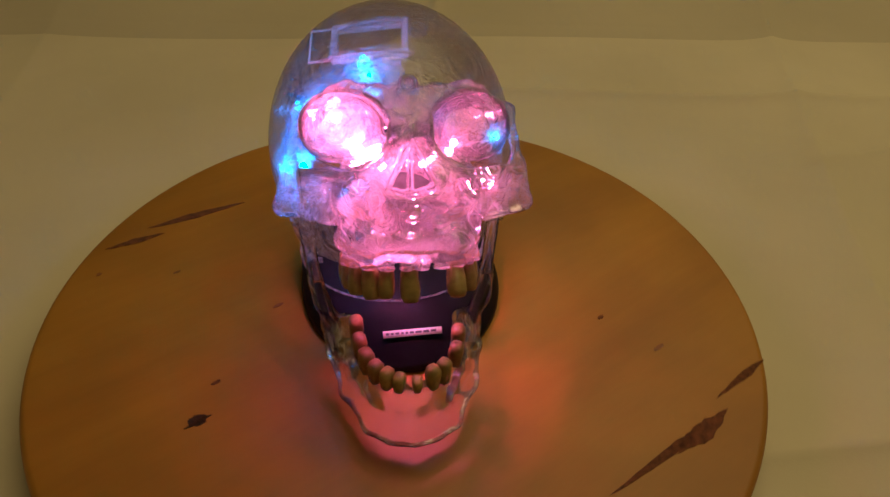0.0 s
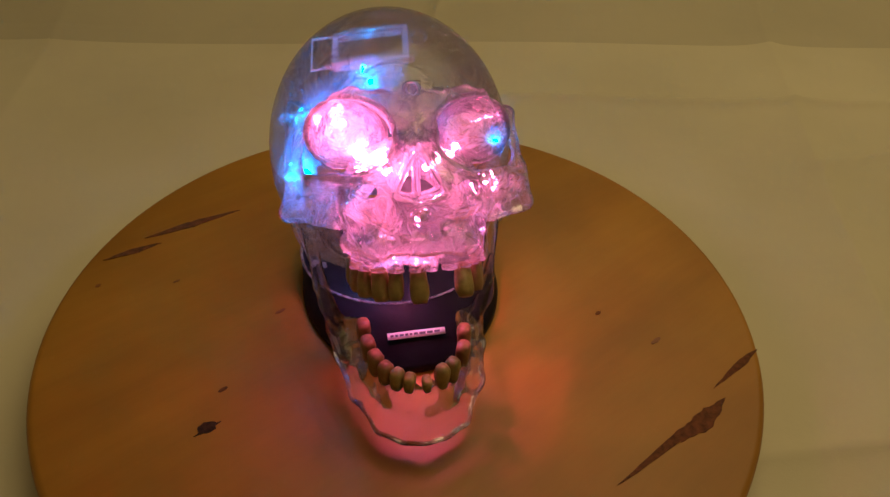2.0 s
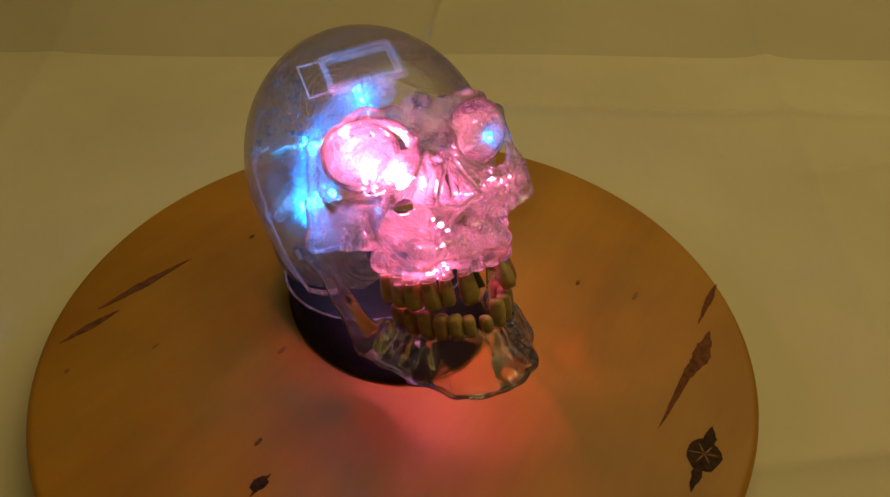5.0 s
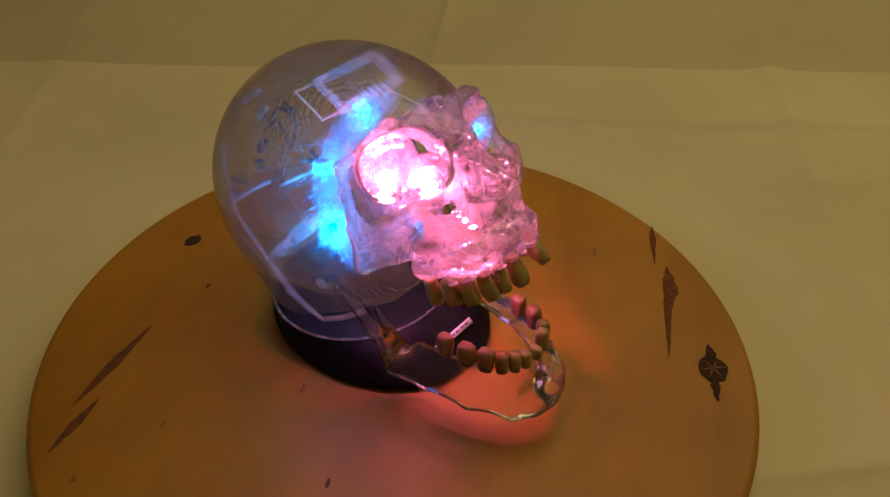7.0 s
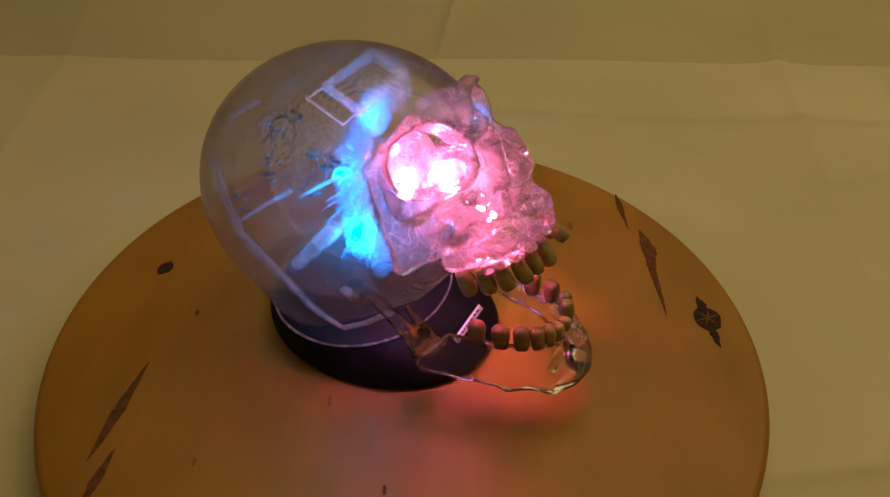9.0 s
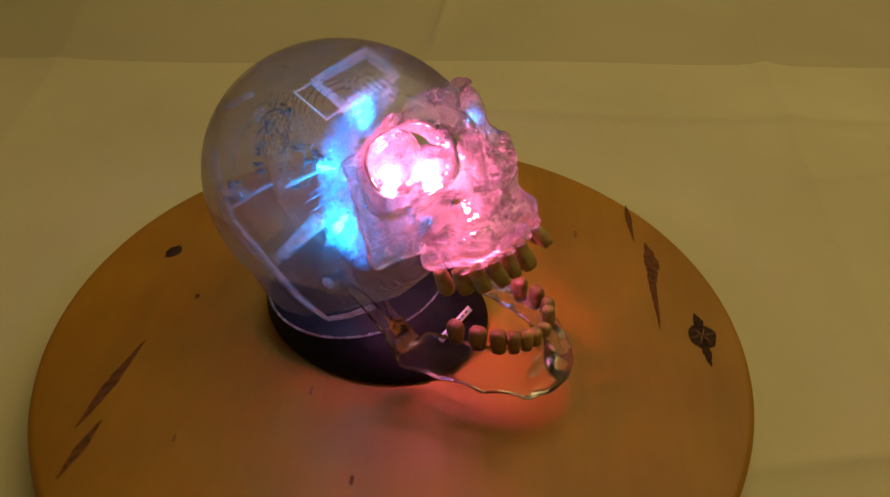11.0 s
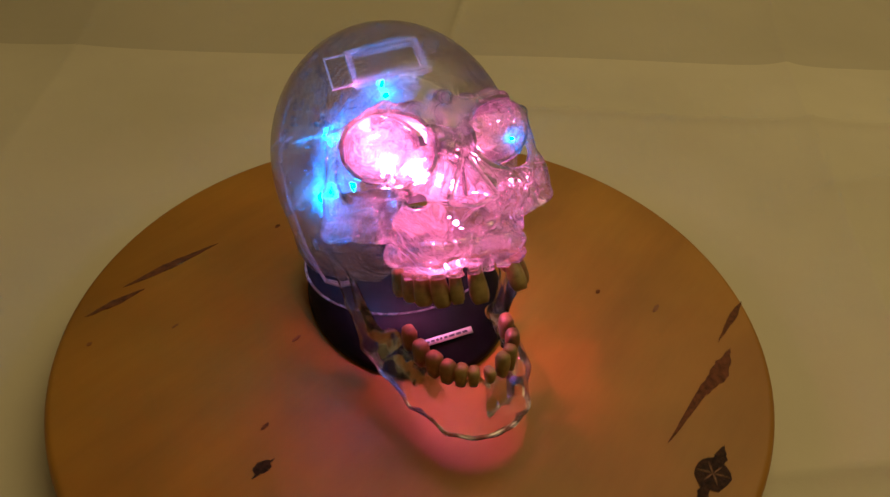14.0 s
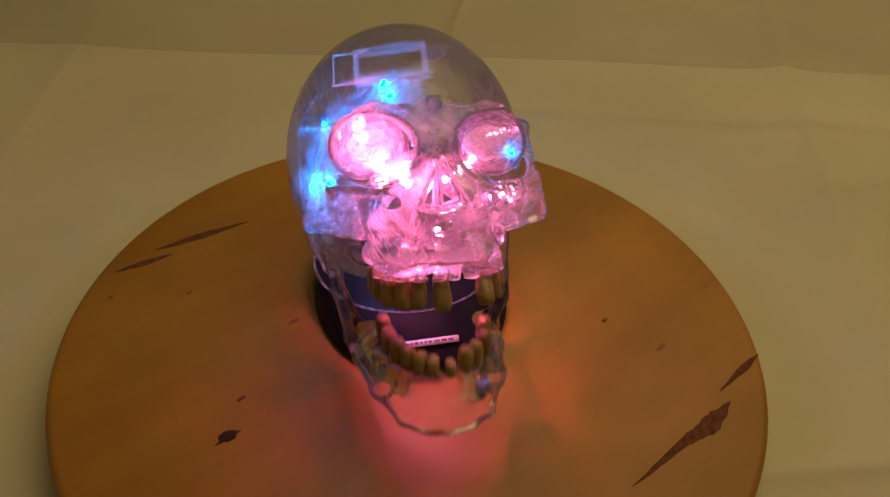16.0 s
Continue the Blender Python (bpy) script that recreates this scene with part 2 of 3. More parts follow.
def lathe(profile, steps=96):
    """A solid of revolution about z from (radius, height) pairs; a zero radius closes it."""
    bm = bmesh.new()
    rings = []
    for r, z in profile:
        if r == 0:
            rings.append([bm.verts.new((0, 0, z))])
        else:
            rings.append([bm.verts.new((r * math.cos(2 * math.pi * i / steps), r * math.sin(2 * math.pi * i / steps), z)) for i in range(steps)])
    for a, b in zip(rings, rings[1:]):
        for i in range(steps):
            j = (i + 1) % steps
            q = [a[i % len(a)], a[j % len(a)], b[j % len(b)], b[i % len(b)]]
            q = [v for k, v in enumerate(q) if v not in q[:k]]
            if len(q) > 2:
                bm.faces.new(q)
    bmesh.ops.recalc_face_normals(bm, faces=bm.faces)
    return bm


def rod_bm(a, b, r0, r1=None, steps=16):
    a, b = Vector(a), Vector(b)
    m = Matrix.Translation((a + b) / 2) @ (b - a).to_track_quat("Z", "Y").to_matrix().to_4x4()
    bm = bmesh.new()
    bmesh.ops.create_cone(bm, cap_ends=True, segments=steps, radius1=r0, radius2=r0 if r1 is None else r1, depth=(b - a).length, matrix=m)
    return bm


def chain_bm(pts, r, steps=8):
    """A thin round bar through several points."""
    bm = bmesh.new()
    for a, b in zip(pts, pts[1:]):
        seg = rod_bm(a, b, r, steps=steps)
        me = bpy.data.meshes.new("tmp")
        seg.to_mesh(me)
        seg.free()
        bm.from_mesh(me)
        bpy.data.meshes.remove(me)
    return bm


# solid shapes as signed distances (millimetres; x, y to the back, z up in the tilted head)
def s_ellipsoid(p, c, r):
    q = [(p[i] - c[i]) / r[i] for i in range(3)]
    k = np.sqrt(q[0] ** 2 + q[1] ** 2 + q[2] ** 2)
    g = np.sqrt((q[0] / r[0]) ** 2 + (q[1] / r[1]) ** 2 + (q[2] / r[2]) ** 2)
    return k * (k - 1) / np.maximum(g, 1e-6)


def s_rod(p, a, b, ra, rb=None):
    rb = ra if rb is None else rb
    d = [b[i] - a[i] for i in range(3)]
    h = sum((p[i] - a[i]) * d[i] for i in range(3)) / sum(x * x for x in d)
    h = np.clip(h, 0, 1)
    return np.sqrt(sum((p[i] - a[i] - h * d[i]) ** 2 for i in range(3))) - (ra + (rb - ra) * h)


def join(a, b, k=5.0):
    h = np.clip(0.5 + 0.5 * (b - a) / k, 0, 1)
    return b + (a - b) * h - k * h * (1 - h)


def cut(a, b, k=3.0):
    return -join(-a, b, k)


def cut_in(a, b, k=3.0):
    """What lies in both shapes, with a rounded corner."""
    return -join(-a, -b, k)


def skin(field, low, high, step):
    """The zero surface of a field, as vertices in metres and quads."""
    axes = [np.arange(low[i], high[i] + step, step) for i in range(3)]
    p = np.meshgrid(*axes, indexing="ij")
    f = field(p).astype(np.float32)
    inside = f < 0
    n = [k - 1 for k in f.shape]
    corner = [(i, j, k) for i in (0, 1) for j in (0, 1) for k in (0, 1)]

    def at(a, o):
        return a[o[0]:o[0] + n[0], o[1]:o[1] + n[1], o[2]:o[2] + n[2]]

    total = sum(at(inside, o).astype(np.int8) for o in corner)
    cell = (total > 0) & (total < 8)
    idx = np.full(cell.shape, -1, np.int64)
    idx[cell] = np.arange(cell.sum())
    pos, cnt = np.zeros((cell.sum(), 3)), np.zeros(cell.sum())
    for a in corner:
        for ax in range(3):
            if a[ax] == 0:
                b = list(a)
                b[ax] = 1
                fa, fb = at(f, a)[cell], at(f, b)[cell]
                hit = (fa < 0) != (fb < 0)
                t = np.where(hit, fa / np.where(hit, fa - fb, 1), 0)
                q = np.array(a, float)[None].repeat(len(t), 0)
                q[:, ax] += t
                pos += q * hit[:, None]
                cnt += hit
    where = np.argwhere(cell)
    verts = (where + pos / cnt[:, None]) * step + np.array([a[0] for a in axes])
    quads = []
    for ax in range(3):
        u, v = (ax + 1) % 3, (ax + 2) % 3
        s0 = [slice(1, -1)] * 3
        s0[ax] = slice(0, -1)
        s1 = list(s0)
        s1[ax] = slice(1, None)
        a, b = inside[tuple(s0)], inside[tuple(s1)]
        for flip, mask in ((False, a & ~b), (True, b & ~a)):
            c = np.argwhere(mask)
            c[:, u] += 1
            c[:, v] += 1
            e = []
            for du, dv in ((-1, -1), (0, -1), (0, 0), (-1, 0)):
                g = c.copy()
                g[:, u] += du
                g[:, v] += dv
                e.append(idx[g[:, 0], g[:, 1], g[:, 2]])
            q = np.stack(e, 1)
            quads.append(q[:, ::-1] if flip else q)
    return verts / 1000, np.concatenate(quads)


def skin_part(name, field, low, high, step, mat, parent, m, label="", shift=(0, 0, 0)):
    v, q = skin(field, low, high, step)
    v = v - np.array(shift) / 1000
    q = q[(q >= 0).all(1)]
    me = bpy.data.meshes.new(name)
    me.from_pydata(v.tolist(), [], q.tolist())
    me.materials.append(mat)
    me.polygons.foreach_set("use_smooth", [True] * len(me.polygons))
    ob = new(name, me)
    ob.parent, ob.matrix_basis = parent, m
    return tagged(ob, label)


# ---------------------------------------------------------------- the room
CLOTH_Z = -0.027
EDGE = 0.406


def room():
    z0, x1, y1, z1, w = -0.777, 2.2, 2.0, 1.7, 0.1
    f = part("floor", box_bm(-x1, -y1, z0 - w, x1, y1, z0), FLOOR, smooth=False)
    tagged(f, "dark floor boards", "floor", kind="structure")
    c = part("ceiling", box_bm(-x1, -y1, z1, x1, y1, z1 + w), WALL, smooth=False)
    tagged(c, "plain painted ceiling", "ceiling", kind="structure")
    for name, b in (("wall_north", (-x1 - w, y1, z0, x1 + w, y1 + w, z1)), ("wall_south", (-x1 - w, -y1 - w, z0, x1 + w, -y1, z1)),
                    ("wall_east", (x1, -y1, z0, x1 + w, y1, z1)), ("wall_west", (-x1 - w, -y1, z0, -x1, y1, z1))):
        tagged(part(name, box_bm(*b), WALL, smooth=False), "plain cream painted wall", "wall", kind="structure")


def table():
    t = tagged(new("table"), "wooden table under a cream cloth", "table")
    t.location = (0.05, 0.15, -0.777)
    part("tabletop", box_bm(-0.9, -0.7, 0.715, 0.9, 0.7, 0.7465, 0.004), TABLE, t)
    for sx in (-1, 1):
        for sy in (-1, 1):
            part("leg", box_bm(sx * 0.82 - 0.03, sy * 0.62 - 0.03, 0, sx * 0.82 + 0.03, sy * 0.62 + 0.03, 0.715, 0.003), TABLE, t)


def tablecloth(shade_band=False):
    """A cloth with the creases of its folding; or an added strip across its far side, shade put in its colour."""
    nx, ny = (520, 110) if shade_band else (560, 440)
    x, y = np.meshgrid(np.linspace(-0.80, 0.90, nx) if shade_band else np.linspace(-0.84, 0.94, nx), np.linspace(0.0, 0.33, ny) if shade_band else np.linspace(-0.54, 0.84, ny), indexing="ij")
    if shade_band:
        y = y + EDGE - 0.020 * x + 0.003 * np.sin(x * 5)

    def ridge(d, height, width):
        return height * np.exp(-np.abs(d) / width)

    z = 0 * x
    z += 0.10 * np.maximum(0, y - 0.445 + 0.02 * x)
    z += ridge(y - 0.294 + 0.06 * (x - 0.11), 0.007, 0.008) * (1 / (1 + np.exp(-(x - 0.02) / 0.03)))
    z += ridge((x - 0.300 - (y - 0.018) * 0.255), 0.007, 0.020)
    z += ridge((x - 0.058 - (y - 0.55) * 0.19), 0.006, 0.007) * (1 / (1 + np.exp(-(y - 0.45) / 0.02)))
    z += ridge(y + 0.086 - 0.05 * (x - 0.2), 0.007, 0.010) * (1 / (1 + np.exp(-(x - 0.15) / 0.03)))
    z += ridge(y - 0.18 - 0.25 * (x - 0.36), 0.007, 0.012) * (1 / (1 + np.exp(-(x - 0.34) / 0.02)))
    z += ridge(x + 0.31 + 0.1 * y, 0.003, 0.03)
    z += 0.0015 * np.sin(x * 11 + 1.3 * np.sin(y * 7)) + 0.001 * np.sin(y * 17 + x * 5)
    if shade_band:
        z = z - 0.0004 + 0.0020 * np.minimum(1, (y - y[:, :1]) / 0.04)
    r = np.hypot(x, y)
    z = z * np.clip((r - 0.15) / 0.06, 0.0, 1)
    edge = np.maximum.reduce([-0.82 - x, x - 0.92, -0.52 - y, y - 0.82, 0 * x])
    z = z - edge * 2
    name = "cloth_shade_band" if shade_band else "tablecloth"
    me = bpy.data.meshes.new(name)
    a = (np.arange(nx - 1)[:, None] * ny + np.arange(ny - 1)[None]).ravel()
    me.from_pydata(np.stack([x.ravel(), y.ravel(), z.ravel()], 1).tolist(), [], np.stack([a, a + ny, a + ny + 1, a + 1], 1).tolist())
    me.materials.append(SHADED_CLOTH if shade_band else CLOTH)
    me.polygons.foreach_set("use_smooth", [True] * len(me.polygons))
    ob = new(name, me)
    ob.location = (0, 0, CLOTH_Z)
    s = ob.modifiers.new("thickness", "SOLIDIFY")
    s.thickness, s.offset = 0.0003 if shade_band else 0.0008, -1
    if shade_band:
        tagged(ob, "darker strip over the cream tablecloth, shade put into its colour", "table runner")
    else:
        tagged(ob, "cream cotton tablecloth with fold creases on the table", "tablecloth")


# ---------------------------------------------------------------- the turntable
def sliver(a, b, width, seed, skew=0.5, top=0.0004):
    """A dark pocket in the wood: a ragged spindle from a to b, its widest place at skew."""
    rnd = random.Random(seed)
    a, b = Vector((*a, 0)), Vector((*b, 0))
    along, n = b - a, 14
    side = Vector((-along.y, along.x, 0)).normalized()
    bm = bmesh.new()
    left, right = [], []
    for i in range(n + 1):
        t = i / n
        k = (t / skew if t < skew else (1 - t) / (1 - skew)) ** 0.8
        w = width * 0.5 * k
        mid = a + along * t + side * rnd.uniform(-0.06, 0.06) * width
        left.append(mid + side * w * rnd.uniform(0.9, 1.1))
        right.append(mid - side * w * rnd.uniform(0.9, 1.1))
    ring = left + right[::-1][1:-1]
    up = [bm.verts.new((v.x, v.y, top)) for v in ring]
    dn = [bm.verts.new((v.x, v.y, -0.002)) for v in ring]
    bm.faces.new(up)
    for i in range(len(ring)):
        j = (i + 1) % len(ring)
        bm.faces.new((up[i], dn[i], dn[j], up[j]))
    bmesh.ops.recalc_face_normals(bm, faces=bm.faces)
    return bm


def spot(c, rx, ry, turn, seed, top=0.0004):
    rnd = random.Random(seed)
    bm, n = bmesh.new(), 18
    up, dn = [], []
    for i in range(n):
        a = 2 * math.pi * i / n
        k = rnd.uniform(0.88, 1.1)
        v = Matrix.Rotation(radians(turn), 3, "Z") @ Vector((rx * k * math.cos(a), ry * k * math.sin(a), 0))
        up.append(bm.verts.new((c[0] + v.x, c[1] + v.y, top)))
        dn.append(bm.verts.new((c[0] + v.x, c[1] + v.y, -0.002)))
    bm.faces.new(up)
    for i in range(n):
        j = (i + 1) % n
        bm.faces.new((up[i], dn[i], dn[j], up[j]))
    bmesh.ops.recalc_face_normals(bm, faces=bm.faces)
    return bm


def turntable():
    t = tagged(new("turntable"), "round oiled wooden turntable with dark bark pockets", "turntable")
    r, h, e = 0.1945, 0.019, 0.004
    rim = [(r - e + e * math.sin(a), -e + e * math.cos(a)) for a in np.linspace(0, math.pi / 2, 6)]
    low = [(r - e + e * math.cos(a), -h + e - e * math.sin(a)) for a in np.linspace(0, math.pi / 2, 6)]
    part("board", lathe([(0, 0), (0.1, 0)] + rim + low + [(0, -h)], 160), WOOD, t, m=pose(0.0029, 0.0022, 0))
    part("foot", lathe([(0, -h), (0.085, -h), (0.09, -0.022), (0.09, CLOTH_Z + 0.0003), (0, CLOTH_Z + 0.0003)], 64), BLACK, t, "black foot ring")
    # long pockets of bark, along the grain
    for a, b, w, k in (((0.1906, -0.0452), (0.1560, -0.0690), 0.0042, 0.35), ((0.1600, -0.0755), (0.1270, -0.0985), 0.0098, 0.55), ((0.1400, -0.0880), (0.0905, -0.1180), 0.0050, 0.2),
                       ((-0.1555, 0.0725), (-0.1000, 0.0980), 0.0062, 0.45), ((-0.1750, 0.0530), (-0.1440, 0.0675), 0.0050, 0.5)):
        part("bark_pocket", sliver(a, b, w, int(1e4 * (a[0] + 1)), k), BARK, t, smooth=False)
    for c, rx, ry, turn in (((-0.0952, -0.0716), 0.0045, 0.0032, 20), ((0.1018, -0.1385), 0.0098, 0.0078, 36), ((-0.0460, 0.1515), 0.0058, 0.0042, 10)):
        part("knot", spot(c, rx, ry, turn, int(1e4 * (c[0] + 1))), KNOT, t, smooth=False)
    for a, b, w in (((-0.1005, -0.0765), (-0.0890, -0.0685), 0.0024), ((0.0825, -0.1515), (0.1000, -0.1400), 0.0050), ((0.1050, -0.1370), (0.1165, -0.1275), 0.0060), ((-0.053, 0.1505), (-0.039, 0.1540), 0.003)):
        part("knot_tail", sliver(a, b, w, int(1e4 * (b[0] + 1))), KNOT, t, smooth=False)
    for c, rx, ry, mat in (((-0.0908, -0.0496), 0.0026, 0.0010, BARK), ((0.1112, -0.0123), 0.0020, 0.0011, BARK), ((-0.0614, 0.1057), 0.0020, 0.0012, BARK), ((-0.1719, 0.0311), 0.0016, 0.0011, STAIN),
                           ((-0.1283, 0.0316), 0.0022, 0.0006, STAIN), ((-0.0669, 0.0027), 0.0030, 0.0010, STAIN), ((0.1371, -0.0352), 0.0036, 0.0012, STAIN)):
        part("pin_knot", spot(c, rx, ry, 34, int(1e4 * (c[0] + 1))), mat, t, smooth=False)
    for k in range(6):
        a, b = radians(60 * k + 17), 0.0062 + 0.0012 * (k % 3)
        part("crack", sliver((0.1018, -0.1385), (0.1018 + b * math.cos(a), -0.1385 + b * 0.8 * math.sin(a)), 0.0008, 40 + k, 0.4, 0.0007), STAIN, t, smooth=False)
    return t


# ---------------------------------------------------------------- the light-up skull
TILT_BACK = 27.7
BASE = Vector((0.001, 0.020, 0.0))
SKULL_YAW = 5.0
SKULL_ROLL = 2.5
HINGE = (0.0, -18.0, -48.0)
JAW_OPEN = 22.0
HEAD = Matrix.Translation(Matrix.Rotation(radians(-SKULL_YAW), 3, "Z") @ (Vector((-0.0004, 0.0374, 0.0828)) - BASE)) @ pose(0, 0, 0, -TILT_BACK) @ pose(0, 0, 0, 0, SKULL_ROLL, 0)
CRANIUM = (60.0, 84.0, 69.0)
CRANIUM_X = -2.6


def orbits(p, grow=0.0):
    q = [np.abs(p[0]), p[1], p[2]]
    e = s_ellipsoid(q, (26, -80, 11.5), (16.5 + grow, 30 + grow, 14.0 + grow))
    return join(e, s_rod(q, (22, -78, 10), (31, -72, 12), 12.5 + grow), 4.0)


def ripple(p, size):
    """The uneven skin of cast plastic."""
    a, b, c = (x / size for x in p)
    return np.sin(a + 1.7 * np.sin(b * 0.8)) * np.sin(b * 1.1 + 1.3 * np.sin(c * 0.9)) + 0.5 * np.sin(c * 2.1 + a * 1.3) * np.sin(a * 1.9 - b)


def folds(p, size):
    """Sharp flow folds, as in thick moulded plastic."""
    a, b, c = (x / size for x in p)
    u = np.sin(a * 1.3 + 1.9 * np.sin(c * 0.55 + 0.6 * b)) + 0.6 * np.sin(c * 1.1 + 1.5 * np.sin(a * 0.7))
    return np.abs(u) ** 0.7 - 0.8


def face_form(p):
    """The outer form of the face, solid."""
    q = [np.abs(p[0]), p[1], p[2]]
    d = s_ellipsoid(q, (0, -66, -16), (32, 30, 26))
    for a, b, ra, rb in (((0, -70, 22), (24, -72, 27.5), 4, 2.4), ((24, -72, 27.5), (45, -59, 18), 2.4, 2.4), ((45, -59, 18), (54, -62, -21), 2.4, 2.2),
                         ((53, -62, -22), (33, -74, -24), 3.5, 4), ((49, -63, -6), (49, -65, -20), 4, 4), ((26, -83, -9), (46, -70, -8), 5, 4), ((36, -74, -14), (48, -67, -14), 6, 4),
                         ((8, -76, 15), (12, -73, 25), 4.5, 4), ((12, -73, 22), (30, -71, 25), 3.5, 3), ((0, -72, 24), (0, -86, 12), 6, 4), ((0, -89, 11), (14, -90, -12), 2.2, 2.4), ((5, -82, 17), (21, -86, -9), 2.4, 2.2), ((22, -86, -8), (28, -82, -30), 2.4, 2.0), ((0, -88, -17), (0, -99, -20), 7, 2.5),
                         ((0, -90, -34), (17, -87, -34), 8, 8), ((17, -87, -34), (26, -66, -36), 8, 6), ((12, -84, -18), (26, -76, -20), 8, 8)):
        d = join(d, s_rod(q, a, b, ra, rb), 5.0)
    for u in (4, 20, 36, 52, 66):
        x, y, _ = arch(u, -97, 28, 34)
        d = join(d, s_rod(q, (x, y, -42), (x * 0.93, y + 2, -27), 3.2, 2.2), 1.6)
    d = d + 0.20 * ripple(p, 3.8) + 0.6 * folds(p, 6.0)
    d = cut(d, s_ellipsoid(q, (27, -98, -24), (7, 14, 7)), 3.0)
    return d


def face_field(p):
    q = [np.abs(p[0]), p[1], p[2]]
    d = face_form(p)
    d = np.maximum(d, -(d + 3.8))
    d = np.maximum(d, -(orbits(p) + 0.2 * ripple(p, 3.5)))
    # the pear-shaped nose opening, its lining and the thin wall down its middle
    nose = cut_in(0.87 * (q[0] - 12.5 + 0.55 * (p[2] + 15)), -(p[2] + 15 - 0.25 * q[0]), 3.0)
    nose = np.maximum(nose, p[1] + 72)
    d = np.maximum(d, -nose)
    lining = np.maximum(np.abs(nose) - 0.9, np.maximum(p[1] + 74, -(p[1] + 95 - 0.25 * (p[2] - 4))))
    wall = np.maximum(np.maximum(np.abs(p[0]) - 0.8, nose), np.maximum(p[1] + 70, -(p[1] + 91)))
    d = np.minimum(np.minimum(d, lining), wall)
    # hollows under the eyes
    d = np.maximum(d, -s_ellipsoid(q, (21, -90, -10.5), (4.5, 14, 3.2)))
    d = np.maximum(d, -s_ellipsoid(q, (0, -46, -34), (22, 30, 24)))
    d = np.maximum(d, -(q[2] + 44 + 0.04 * (p[1] + 70)))
    # screw bosses above the nose and inside the temples
    boss = s_rod(p, (0, -62, 27), (0, -77, 29), 4.2)
    boss = np.maximum(boss, -s_rod(p, (0, -70, 28.2), (0, -80, 29.5), 2.0))
    return np.minimum(d, boss)


def socket_field(p):
    """The cup of an eye socket, ribbed by the mould, closed at its back."""
    e = orbits(p, 1.2) + 0.14 * folds(p, 4.0) + 0.12 * ripple(p, 2.6)
    cup = np.maximum(np.abs(e) - 1.1, p[1] + 47)
    return np.maximum(cup, np.minimum(-(p[1] + 67), face_form(p) + 0.3))


GUIDE_PATH = [(-4, -47, 35), (-18, -45, 32), (-31, -43, 25), (-40, -43, 14), (-46, -42, 2), (-47, -41, -10), (-42, -40, -24)]


def guide_field(p):
    """An added ribbed band behind one eye socket, in place of a blue glow patch."""
    d = s_rod(p, GUIDE_PATH[0], GUIDE_PATH[1], 4.0, 5.0)
    for a, b in zip(GUIDE_PATH[1:], GUIDE_PATH[2:]):
        d = join(d, s_rod(p, a, b, 5.0, 5.5), 4)
    d = d + 2.4 * folds(p, 2.2) + 0.5 * ripple(p, 1.6)
    d = np.maximum(d, -(d + 2.2))
    # thin blades that run back from the band, shaped like its streaks of light
    rnd = random.Random(7)
    for k in range(22):
        a, b = GUIDE_PATH[k % 6], GUIDE_PATH[k % 6 + 1]
        t = rnd.random()
        c = [a[i] * (1 - t) + b[i] * t for i in range(3)]
        back = rnd.uniform(8, 22)
        e = [c[0] - rnd.uniform(-3, 4), c[1] + back, c[2] - rnd.uniform(0.1, 0.5) * back]
        d = np.minimum(d, s_rod(p, c, e, rnd.uniform(0.9, 1.8), 0.6))
    return np.maximum(d, -orbits(p, 3.0))


SEAM = [(43, 31, 38), (52, 24, 25), (56.5, 21, 5), (57, 9, -17), (53, 4, -40), (47, -1, -58), (43, -14, -58), (39, -29, -55)]


def cranium_field(p):
    q = [np.abs(p[0]), p[1], p[2]]
    e = join(s_ellipsoid(p, (CRANIUM_X, 0, 0), CRANIUM), s_ellipsoid(p, (-1, 14, -40), (53, 47, 34)), 10.0)
    low = -(p[2] * 0.885 - p[1] * 0.465 + 61.0)
    d = np.maximum(np.abs(e) - 0.85, low)
    d = np.minimum(d, np.maximum(np.abs(low + 1.4) - 1.4, np.abs(e + 2.0) - 3.0))
    d = np.maximum(d, -orbits(p, 1.0))
    # open behind the face
    d = np.maximum(d, -s_ellipsoid(q, (0, -84, -34), (42, 32, 42)))
    return np.maximum(d, -s_ellipsoid(q, (0, -62, -68), (40, 44, 28)))


LOWER = [(36, -44, -81), (33, -62, -81), (27, -84, -84), (17, -102, -87), (0, -109, -88)]
UPPER = [(27, -53, -70), (26, -66, -69), (23, -84, -70), (14, -97, -71), (0, -102, -72)]


